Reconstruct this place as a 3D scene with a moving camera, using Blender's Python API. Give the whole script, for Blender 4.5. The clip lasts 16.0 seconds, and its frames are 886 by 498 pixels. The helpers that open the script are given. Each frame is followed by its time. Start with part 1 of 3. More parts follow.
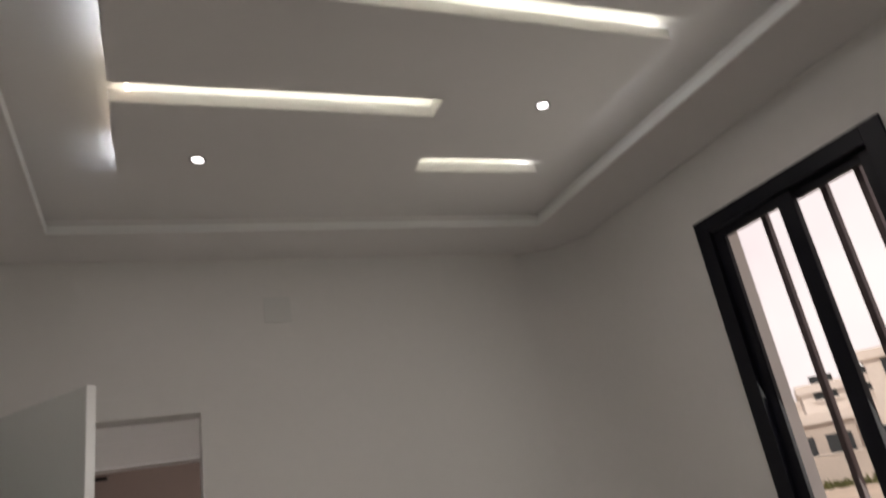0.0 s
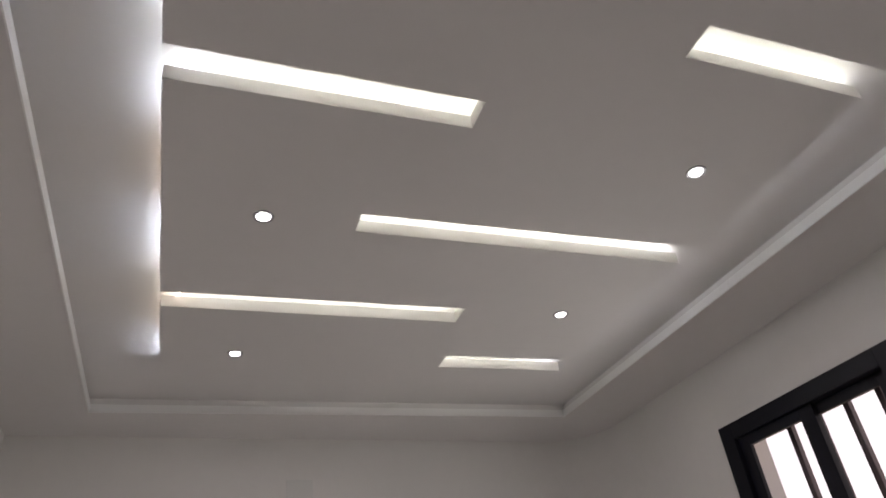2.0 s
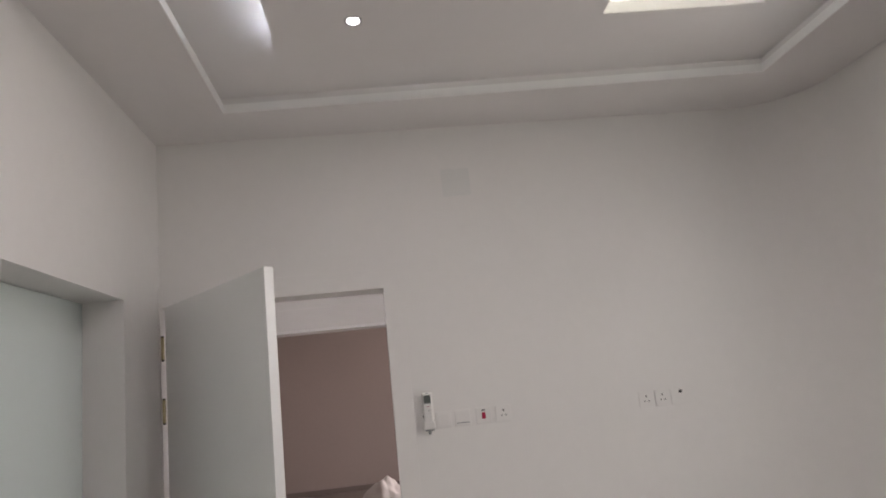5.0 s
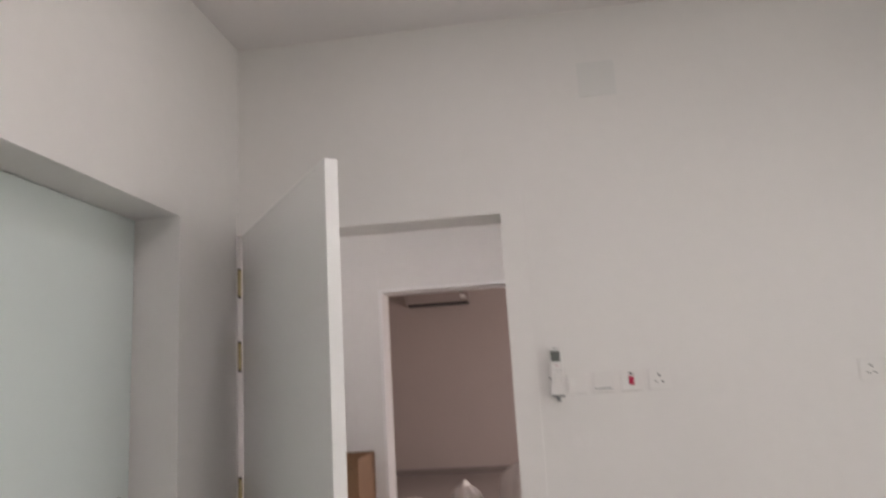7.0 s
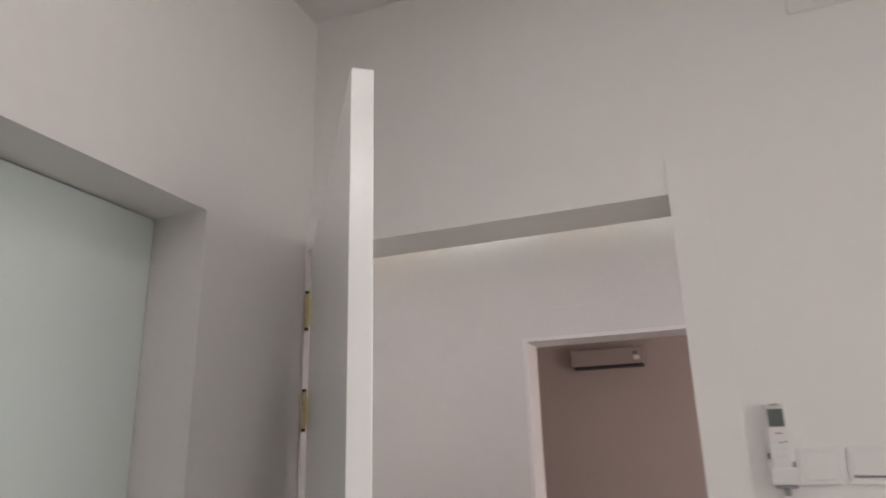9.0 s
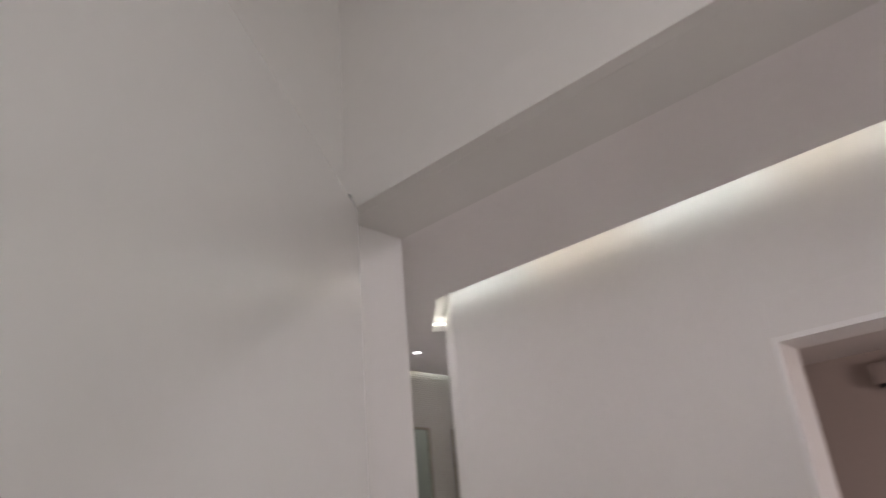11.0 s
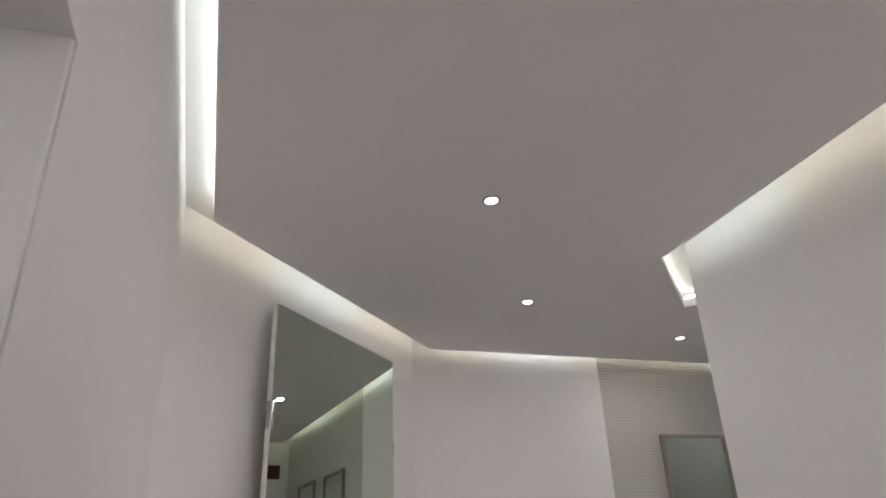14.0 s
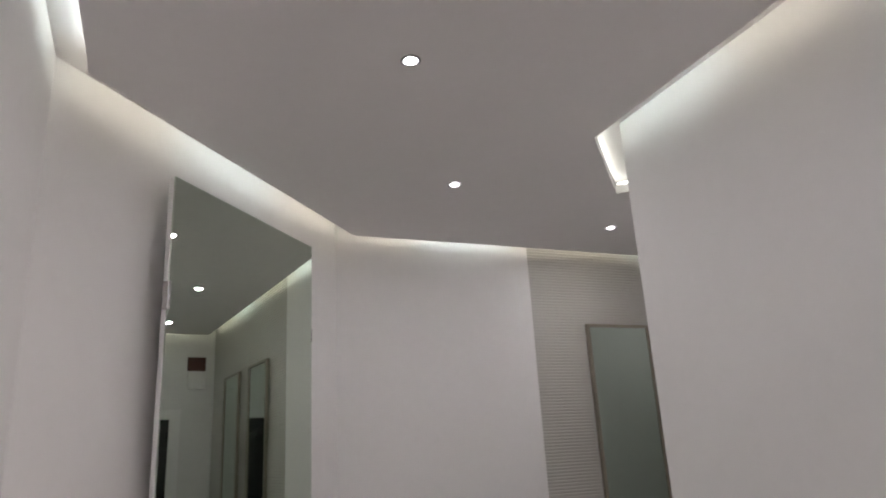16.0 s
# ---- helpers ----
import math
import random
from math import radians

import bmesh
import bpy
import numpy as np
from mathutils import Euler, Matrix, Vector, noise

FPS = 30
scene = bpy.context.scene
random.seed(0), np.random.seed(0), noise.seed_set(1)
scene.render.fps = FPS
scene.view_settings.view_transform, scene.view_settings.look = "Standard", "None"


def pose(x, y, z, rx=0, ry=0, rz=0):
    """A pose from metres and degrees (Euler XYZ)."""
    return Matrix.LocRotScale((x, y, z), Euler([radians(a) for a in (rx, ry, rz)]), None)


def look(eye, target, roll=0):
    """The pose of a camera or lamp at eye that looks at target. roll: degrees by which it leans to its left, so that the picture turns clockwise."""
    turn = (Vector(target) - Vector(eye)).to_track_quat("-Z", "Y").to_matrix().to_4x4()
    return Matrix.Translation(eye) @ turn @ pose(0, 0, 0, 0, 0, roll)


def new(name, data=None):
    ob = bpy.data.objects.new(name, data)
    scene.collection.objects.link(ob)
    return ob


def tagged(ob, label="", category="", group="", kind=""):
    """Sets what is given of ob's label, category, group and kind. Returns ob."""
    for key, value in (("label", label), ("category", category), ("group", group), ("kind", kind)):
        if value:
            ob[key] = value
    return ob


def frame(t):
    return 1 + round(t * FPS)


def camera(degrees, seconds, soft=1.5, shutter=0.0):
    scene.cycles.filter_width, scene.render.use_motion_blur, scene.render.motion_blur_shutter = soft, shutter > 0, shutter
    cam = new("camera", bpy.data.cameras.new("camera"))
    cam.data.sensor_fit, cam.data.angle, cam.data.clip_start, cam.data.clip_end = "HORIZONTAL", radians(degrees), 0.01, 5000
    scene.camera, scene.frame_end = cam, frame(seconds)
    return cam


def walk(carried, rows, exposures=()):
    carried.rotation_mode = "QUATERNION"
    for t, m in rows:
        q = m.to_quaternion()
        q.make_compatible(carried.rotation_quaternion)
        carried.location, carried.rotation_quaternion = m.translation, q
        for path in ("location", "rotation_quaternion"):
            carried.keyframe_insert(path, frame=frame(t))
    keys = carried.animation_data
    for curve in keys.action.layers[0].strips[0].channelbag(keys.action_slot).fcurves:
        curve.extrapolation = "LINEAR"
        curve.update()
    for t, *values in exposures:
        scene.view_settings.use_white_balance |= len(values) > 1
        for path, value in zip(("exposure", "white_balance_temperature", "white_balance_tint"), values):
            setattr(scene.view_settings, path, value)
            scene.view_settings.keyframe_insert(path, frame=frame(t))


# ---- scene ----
cam = camera(66.1, 16.0, soft=1.8, shutter=0.5)
PATH = [
    (0.0, (0.831, -3.528, 1.508), (1.616, -1.823, 2.199), -9.87),
    (0.5, (0.849, -3.621, 1.583), (1.517, -1.944, 2.445), -7.39),
    (1.0, (0.866, -3.715, 1.597), (1.551, -2.105, 2.565), -8.14),
    (1.5, (0.864, -3.75, 1.596), (1.503, -2.165, 2.635), -7.46),
    (2.0, (0.851, -3.768, 1.617), (1.497, -2.225, 2.713), -6.72),
    (2.5, (0.867, -3.768, 1.623), (1.462, -2.068, 2.492), -5.27),
    (3.0, (0.88, -3.732, 1.622), (1.407, -1.902, 2.231), -5.31),
    (3.5, (0.886, -3.655, 1.579), (1.271, -1.78, 2.159), -6.08),
    (4.0, (0.901, -3.518, 1.573), (1.201, -1.623, 2.138), -5.16),
    (4.5, (0.924, -3.392, 1.61), (1.157, -1.475, 2.13), -5.66),
    (4.7, (0.949, -3.334, 1.644), (1.174, -1.394, 2.074), -5.91),
    (6.8, (1.103, -2.613, 1.525), (0.981, -0.64, 1.828), -3.83),
    (7.0, (1.111, -2.51, 1.514), (0.876, -0.558, 1.883), -3.45),
    (7.5, (1.132, -2.301, 1.527), (0.793, -0.408, 2.076), -4.78),
    (8.0, (1.141, -2.112, 1.509), (0.747, -0.226, 2.045), -5.07),
    (8.2, (1.13, -2.036, 1.498), (0.693, -0.161, 2.041), -3.8),
    (10.3, (1.036, -1.115, 1.517), (0.009, 0.463, 2.192), -5.59),
    (10.5, (1.023, -1.03, 1.51), (-0.018, 0.526, 2.214), -6.57),
    (10.6, (1.011, -0.959, 1.497), (-0.061, 0.56, 2.234), -6.29),
    (11.0, (0.962, -0.779, 1.511), (-0.277, 0.585, 2.286), -5.26),
    (11.5, (0.881, -0.53, 1.545), (-0.587, 0.548, 2.371), -8.99),
    (12.0, (0.857, -0.373, 1.52), (-0.63, 0.702, 2.317), -9.44),
    (12.5, (0.768, -0.155, 1.545), (-0.825, 0.747, 2.349), -7.36),
    (13.0, (0.685, 0.005, 1.588), (-0.925, 0.84, 2.431), -6.91),
    (13.5, (0.597, 0.149, 1.616), (-1.056, 0.878, 2.475), -6.85),
    (14.0, (0.553, 0.303, 1.655), (-1.165, 0.872, 2.505), -2.49),
    (14.5, (0.477, 0.336, 1.639), (-1.287, 0.887, 2.405), -3.63),
    (15.0, (0.426, 0.419, 1.659), (-1.351, 0.983, 2.384), -3.3),
    (15.5, (0.385, 0.439, 1.662), (-1.422, 1.118, 2.186), -3.75),
    (16.0, (0.373, 0.456, 1.637), (-1.39, 1.207, 2.211), -3.21),
]
walk(cam, [(t, look(eye, target, roll)) for t, eye, target, roll in PATH],
     exposures=[(0.0, -1.5, 7200, 17), (0.6, -1.5, 7000, 19), (0.9, -1.15, 6900, 20), (1.2, -1.1, 6850, 20), (3.0, -1.1, 6850, 20),
                (3.6, -0.83, 6850, 19), (4.5, -0.68, 6850, 19), (6.8, -0.35, 6900, 19), (8.2, -0.35, 6900, 19), (10.3, -0.55, 6850, 20), (12.0, -0.5, 6800, 17), (13.0, -0.5, 6800, 14), (15.0, -0.66, 6600, 16), (16.0, -0.57, 6600, 16)])

# ---- world, daylight ----
world = bpy.data.worlds.new("sky")
scene.world = world
world.use_nodes = True
wn = world.node_tree.nodes
sky = wn.new("ShaderNodeTexSky")
sky.sky_type = 'NISHITA'
sky.sun_disc = False
sky.sun_elevation = radians(50)
sky.sun_rotation = radians(245)
sky.dust_density = 5.0
sky.air_density = 1.5
world.node_tree.links.new(sky.outputs[0], wn["Background"].inputs[0])
wn["Background"].inputs[1].default_value = 0.15

sun = new("sun", bpy.data.lights.new("sun", 'SUN'))
sun.data.energy = 5.0
sun.data.angle = radians(12)
sun.data.color = (1.0, 0.96, 0.9)
sun.matrix_world = look((0, 0, 40), (0.75, 0.35, 39.0))


def area_lamp(name, at, to, sx, sy, watts, colour, shape='RECTANGLE', spread=180):
    lamp = new(name, bpy.data.lights.new(name, 'AREA'))
    lamp.data.shape = shape
    lamp.data.size = sx
    if shape == 'RECTANGLE':
        lamp.data.size_y = sy
    lamp.data.energy = watts
    lamp.data.spread = radians(spread)
    lamp.data.color = colour
    lamp.matrix_world = look(at, to)
    return lamp


area_lamp("window_daylight", (3.26, -1.66, 1.75), (0.9, -1.5, 0.9), 0.86, 1.5, 22.0, (0.92, 1.0, 0.965))
# Added fill lamp for the living room; no source is known on this side.
area_lamp("living_room_fill", (3.36, 5.2, 1.6), (0, 5.4, 0.9), 1.6, 1.4, 92.0, (1.0, 0.90, 0.86))


# ---- materials ----
def mat(name, colour, rough=0.5, metal=0.0, var=0.0, scale=3.0, bump=0.0, bump_scale=60.0, spec=0.5, emit=None, strength=0.0, coat=0.0):
    m = bpy.data.materials.new(name)
    m.use_nodes = True
    n, l = m.node_tree.nodes, m.node_tree.links
    b = n["Principled BSDF"]
    b.inputs["Base Color"].default_value = (*colour, 1)
    b.inputs["Roughness"].default_value = rough
    b.inputs["Metallic"].default_value = metal
    b.inputs["Specular IOR Level"].default_value = spec
    b.inputs["Coat Weight"].default_value = coat
    b.inputs["Coat Roughness"].default_value = 0.15
    if emit:
        b.inputs["Emission Color"].default_value = (*emit, 1)
        b.inputs["Emission Strength"].default_value = strength
    if var or bump:
        co = n.new("ShaderNodeTexCoord")
    if var:
        t1, t2 = n.new("ShaderNodeTexNoise"), n.new("ShaderNodeTexNoise")
        t1.inputs["Scale"].default_value, t2.inputs["Scale"].default_value = scale * 0.35, scale * 9
        t1.inputs["Detail"].default_value, t2.inputs["Detail"].default_value = 3, 6
        mixn = n.new("ShaderNodeMath")
        mixn.operation = 'MULTIPLY_ADD'
        l.new(co.outputs["Object"], t1.inputs["Vector"])
        l.new(co.outputs["Object"], t2.inputs["Vector"])
        l.new(t2.outputs["Fac"], mixn.inputs[0])
        mixn.inputs[1].default_value = 0.4
        l.new(t1.outputs["Fac"], mixn.inputs[2])
        ramp = n.new("ShaderNodeMapRange")
        ramp.inputs["From Min"].default_value, ramp.inputs["From Max"].default_value = 0.45, 0.95
        ramp.inputs["To Min"].default_value, ramp.inputs["To Max"].default_value = 1 - var, 1 + var * 0.5
        l.new(mixn.outputs[0], ramp.inputs["Value"])
        mul = n.new("ShaderNodeVectorMath")
        mul.operation = 'SCALE'
        mul.inputs[0].default_value = colour
        l.new(ramp.outputs[0], mul.inputs["Scale"])
        l.new(mul.outputs[0], b.inputs["Base Color"])
        r2 = n.new("ShaderNodeMapRange")
        r2.inputs["To Min"].default_value, r2.inputs["To Max"].default_value = max(0.02, rough * 0.85), min(1, rough * 1.12)
        l.new(t1.outputs["Fac"], r2.inputs["Value"])
        l.new(r2.outputs[0], b.inputs["Roughness"])
    if bump:
        t3 = n.new("ShaderNodeTexNoise")
        t3.inputs["Scale"].default_value, t3.inputs["Detail"].default_value = bump_scale, 4
        l.new(co.outputs["Object"], t3.inputs["Vector"])
        bp = n.new("ShaderNodeBump")
        bp.inputs["Strength"].default_value, bp.inputs["Distance"].default_value = bump, 0.004
        l.new(t3.outputs["Fac"], bp.inputs["Height"])
        l.new(bp.outputs[0], b.inputs["Normal"])
    return m


PAINT = mat("wall_paint", (0.77, 0.755, 0.735), 0.6, spec=0.3, var=0.035, scale=2.2, bump=0.12, bump_scale=25)
# One white ceiling paint: darkened in the bedroom, lightened in the corridor for light.
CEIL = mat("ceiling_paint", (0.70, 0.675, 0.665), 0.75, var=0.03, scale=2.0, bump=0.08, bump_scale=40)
CEIL_C = mat("ceiling_paint_lightened", (0.87, 0.845, 0.84), 0.75, var=0.03, scale=2.0, bump=0.06, bump_scale=40)
TRIM = mat("trim_and_lit_lip_paint", (0.84, 0.83, 0.82), 0.4, var=0.02, scale=4)
GLOSS = mat("door_gloss_paint", (0.86, 0.866, 0.855), 0.25, var=0.02, scale=3, bump=0.03, bump_scale=6, coat=0.7)
# White gloss with the green of the window light in its colour.
GLOSS_DAYLIT = mat("daylight_tinted_gloss_paint", (0.70, 0.775, 0.755), 0.2, var=0.02, scale=3, bump=0.03, bump_scale=6, coat=0.6)
GLOSS_W = mat("frame_gloss_paint", (0.82, 0.80, 0.79), 0.45, var=0.02, scale=4)
GREYS = mat("grey_strip", (0.36, 0.34, 0.33), 0.7, var=0.1, scale=30)
# Off-white living room walls, with the dim brownish light put into the colour.
DIM_WALL = mat("dimmed_wall_paint", (0.45, 0.395, 0.37), 0.7, var=0.06, scale=2, bump=0.08)
FLOOR = mat("polished_floor_tile", (0.78, 0.75, 0.715), 0.2, var=0.06, scale=3)
LFLOOR = mat("taupe_floor_tile", (0.30, 0.265, 0.25), 0.4, var=0.08, scale=3)
LBASE = mat("taupe_skirting_tile", (0.24, 0.21, 0.20), 0.45, var=0.08, scale=5)
BLACK = mat("black_aluminium", (0.005, 0.005, 0.010), 0.4, spec=0.25, var=0.1, scale=12)
BAR = mat("brown_painted_steel", (0.11, 0.08, 0.082), 0.45, metal=0.3, var=0.15, scale=20)
BRASS = mat("worn_brass", (0.58, 0.50, 0.30), 0.4, metal=1.0, var=0.2, scale=30)
BRASS_D = mat("tarnished_brass", (0.16, 0.13, 0.08), 0.5, metal=0.8, var=0.2, scale=40)
DARKPIN = mat("dark_pin", (0.03, 0.025, 0.02), 0.5, metal=0.6)
CHROME = mat("chrome", (0.7, 0.7, 0.7), 0.12, metal=1.0, var=0.05, scale=20)
PLASTIC = mat("white_plastic", (0.765, 0.75, 0.73), 0.5, var=0.02, scale=15)
PLATE = mat("blank_plate_plastic", (0.71, 0.71, 0.69), 0.4, var=0.03, scale=15)
GREYP = mat("grey_plastic", (0.28, 0.29, 0.3), 0.35, var=0.05, scale=20)
RIM = mat("satin_metal_rim", (0.34, 0.34, 0.35), 0.35, metal=0.6, var=0.05, scale=20)
LCD = mat("remote_display", (0.12, 0.135, 0.125), 0.3, var=0.05, scale=30)
# White plastic with the dim living room's shade in its colour.
ACP = mat("dim_room_white_plastic", (0.34, 0.295, 0.275), 0.4, var=0.03, scale=10)
DARK = mat("dark_plastic", (0.02, 0.02, 0.022), 0.4)
MAUVE = mat("mauve_print", (0.45, 0.25, 0.28), 0.5)
RED = mat("red_rocker", (0.40, 0.02, 0.06), 0.3, var=0.05, scale=30)
CARD = mat("cardboard", (0.27, 0.15, 0.08), 0.85, var=0.12, scale=6, bump=0.2, bump_scale=30)
# Darker cardboard: shade painted at the box bottom, and the print line.
CARDIN = mat("cardboard_shade_and_print", (0.16, 0.09, 0.05), 0.9, var=0.1, scale=6)
BAG = mat("white_plastic_bag", (0.75, 0.73, 0.72), 0.35, var=0.06, scale=10, bump=0.3, bump_scale=12)
MIRROR = mat("mirror_silver", (0.59, 0.66, 0.58), 0.01, metal=1.0)
MIRROR_G = mat("green_tinted_mirror", (0.52, 0.60, 0.54), 0.03, metal=1.0)
RIB = mat("ribbed_grey_tile", (0.44, 0.425, 0.385), 0.4, var=0.06, scale=4, bump=0.06, bump_scale=80)
BRONZE = mat("bronze_frame", (0.27, 0.24, 0.19), 0.35, metal=0.5, var=0.15, scale=20)
REDWOOD = mat("dark_red_timber", (0.10, 0.035, 0.025), 0.6, var=0.2, scale=12)
DGLASS = mat("dark_door_glass", (0.015, 0.017, 0.017), 0.06, var=0.3, scale=5)
SAND = mat("sandy_ground", (0.66, 0.54, 0.44), 0.95, var=0.2, scale=0.5, bump=0.3, bump_scale=3)
CREAM = mat("cream_render", (0.86, 0.81, 0.78), 0.85, var=0.1, scale=1.0, bump=0.1)
GREYW = mat("grey_block_wall", (0.66, 0.60, 0.56), 0.9, var=0.15, scale=1.0, bump=0.2)
WGLASS = mat("far_window_glass", (0.05, 0.06, 0.07), 0.15)
GRASS = mat("dry_grass", (0.12, 0.13, 0.05), 0.9, var=0.3, scale=4)
LENS = mat("lit_downlight_lens", (1, 1, 1), 0.3, emit=(0.95, 0.96, 1.0), strength=14.0)


def led_material(name, colour, strength):
    return mat(name, (0.9, 0.9, 0.9), 0.4, emit=colour, strength=strength)


COOL, WARM, NEUT = (0.80, 0.91, 1.0), (1.0, 0.89, 0.70), (0.95, 1.0, 0.95)
L_EDGE_C = led_material("led_edge_cool", (0.74, 0.88, 1.0), 100)
L_EDGE_W = led_material("led_edge_warm", WARM, 12)
L_SLOT = led_material("led_slot", (0.90, 1.0, 0.88), 24)
L_SOFT = led_material("led_soft", COOL, 40)
L_COVE_C = led_material("led_cove_cool", (0.86, 1.0, 0.97), 14.5)
L_COVE_W = led_material("led_cove_warm", (0.97, 0.96, 0.81), 10.5)
L_COVE_D = led_material("led_cove_dim", (0.93, 1.0, 0.90), 9.0)


# ---- building helpers ----
def box(bm, x0, y0, z0, x1, y1, z1, bevel=0.0):
    m = Matrix.Translation(((x0 + x1) / 2, (y0 + y1) / 2, (z0 + z1) / 2)) @ Matrix.Diagonal((abs(x1 - x0), abs(y1 - y0), abs(z1 - z0), 1))
    made = bmesh.ops.create_cube(bm, size=1.0, matrix=m)
    if bevel:
        edges = list({e for v in made["verts"] for e in v.link_edges})
        bmesh.ops.bevel(bm, geom=edges, offset=bevel, segments=2, affect='EDGES', profile=0.6)


def prism(bm, pts, z0, z1):
    low = [bm.verts.new((x, y, z0)) for x, y in pts]
    top = [bm.verts.new((x, y, z1)) for x, y in pts]
    bm.faces.new(low[::-1])
    bm.faces.new(top)
    n = len(pts)
    for i in range(n):
        j = (i + 1) % n
        bm.faces.new((low[i], low[j], top[j], top[i]))
    bmesh.ops.recalc_face_normals(bm, faces=bm.faces[:])


def cyl(bm, at, r, h, axis='Z', seg=24, r2=None):
    turn = {'Z': Matrix(), 'X': Matrix.Rotation(radians(90), 4, 'Y'), 'Y': Matrix.Rotation(radians(-90), 4, 'X')}[axis]
    bmesh.ops.create_cone(bm, cap_ends=True, segments=seg, radius1=r, radius2=r if r2 is None else r2, depth=h, matrix=Matrix.Translation(at) @ turn)


def ring(bm, r0, r1, h, seg=32):
    for k in range(seg):
        a, b = 2 * math.pi * k / seg, 2 * math.pi * (k + 1) / seg
        q = []
        for r, z in ((r0, 0), (r1, 0), (r1 - 0.002, -h), (r0 + 0.004, -h)):
            q.append((bm.verts.new((r * math.cos(a), r * math.sin(a), z)), bm.verts.new((r * math.cos(b), r * math.sin(b), z))))
        for i in range(4):
            (p, s), (u, w) = q[i], q[(i + 1) % 4]
            bm.faces.new((p, s, w, u))
    bmesh.ops.remove_doubles(bm, verts=bm.verts[:], dist=1e-5)
    bmesh.ops.recalc_face_normals(bm, faces=bm.faces[:])


def part(name, bm, material, parent=None, label="", smooth=False):
    me = bpy.data.meshes.new(name)
    if smooth:
        for f in bm.faces:
            f.smooth = True
    bm.to_mesh(me)
    bm.free()
    me.materials.append(material)
    ob = new(name, me)
    if parent is not None:
        ob.parent = parent
    if label:
        ob["label"] = label
    return ob


def boxes(name, material, *rows, parent=None, label="", bevel=0.0):
    bm = bmesh.new()
    for r in rows:
        box(bm, *r, bevel=bevel)
    return part(name, bm, material, parent, label)


def structure(ob, label):
    return tagged(ob, label, ob.name.rstrip("0123456789_").replace("_", " "), kind="structure")


def thing(name, label, category, group="", m=None):
    e = new(name)
    e.empty_display_size = 0.1
    if m is not None:
        e.matrix_world = m
    return tagged(e, label, category, group)


# ---- plan ----
W, T, HEAD = 1.034, 0.145, 2.10
HB, HU, HP = 2.895, 2.968, 2.88
XE, YS = 3.29, -5.0
HC, HCU = 2.797, 2.885
YC, YC2 = 2.135, 2.335
TOP = 3.3

# ---- structure: bedroom ----
structure(boxes("floor", FLOOR, (-0.3, -5.2, -0.72, 3.6, 0, 0.0), (-3.4, 0, -0.72, 3.6, 9.0, 0.0)), "polished cream tiled floor of bedroom and corridor")
A0 = (-1.78, 0.10)
bm = bmesh.new()
prism(bm, [(-1.85, 0), (0, 0), (0, T), A0, (-1.85, A0[1])], 0, TOP)
box(bm, W, 0, 0, 3.6, T, TOP)
box(bm, 0, 0, HEAD, W, T, TOP)
structure(part("wall_north", bm, PAINT), "white painted wall with the bedroom doorway")
structure(boxes("wall_west", PAINT, (-0.2, -5.2, 0, 0, -1.35, TOP), (-0.2, -0.455, 0, 0, 0, TOP), (-0.2, -1.35, 2.085, 0, -0.455, TOP)), "white painted wall with a recessed door")
WY0, WY1, WZ0, WZ1 = -2.14, -1.16, 0.92, 2.575
structure(boxes("wall_east", PAINT, (XE, -5.2, 0, 3.55, WY0, TOP), (XE, WY1, 0, 3.55, 0, TOP), (XE, WY0, 0, 3.55, WY1, WZ0), (XE, WY0, WZ1, 3.55, WY1, TOP)), "white painted wall with the window")
structure(boxes("wall_south", PAINT, (-0.2, -5.2, 0, 3.49, YS, TOP)), "plain white painted wall")
bm = bmesh.new()
RC = 0.36
arc = [(XE - RC + RC * math.sin(radians(a)), -RC + RC * math.cos(radians(a))) for a in range(0, 91, 3)]
prism(bm, arc + [(XE, 0)], 0, HB)
structure(part("wall_corner", bm, PAINT), "white painted rounded wall corner")

TX0, TX1, TYL, TYR, TYS = 0.395, 2.872, -0.345, -0.445, -4.6
LIP, BACK = 0.037, 0.016
bm = bmesh.new()
for z0, z1, k in ((HB, HB + LIP, 0.0), (HB + LIP, HU + 0.1, BACK)):
    xa, xb, yl, yr, ys = TX0 - k, TX1 + k, TYL + k, TYR + k, TYS - k
    prism(bm, [(0, 0), (xa, yl), (xa, ys), (0, YS)], z0, z1)
    prism(bm, [(0, 0), (XE, 0), (xb, yr), (xa, yl)], z0, z1)
    prism(bm, [(XE, 0), (XE, YS), (xb, ys), (xb, yr)], z0, z1)
    prism(bm, [(0, YS), (xa, ys), (xb, ys), (XE, YS)], z0, z1)
prism(bm, [(TX0 - 0.1, TYL + 0.1), (TX1 + 0.1, TYL + 0.1), (TX1 + 0.1, TYS - 0.1), (TX0 - 0.1, TYS - 0.1)], HU, HU + 0.09)
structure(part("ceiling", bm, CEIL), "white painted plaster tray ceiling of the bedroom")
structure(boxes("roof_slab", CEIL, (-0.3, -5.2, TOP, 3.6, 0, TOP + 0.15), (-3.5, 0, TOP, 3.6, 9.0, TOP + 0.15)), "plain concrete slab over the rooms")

# Lighter skin on the lip paints in the light its upright face catches.
bm = bmesh.new()
prism(bm, [(TX0, TYL), (TX0, TYS), (TX0 + 0.004, TYS + 0.004), (TX0 + 0.004, TYL - 0.004)], HB - 0.003, HB + LIP)
prism(bm, [(TX1, TYR), (TX1, TYS), (TX1 - 0.004, TYS + 0.004), (TX1 - 0.004, TYR - 0.004)], HB - 0.003, HB + LIP)
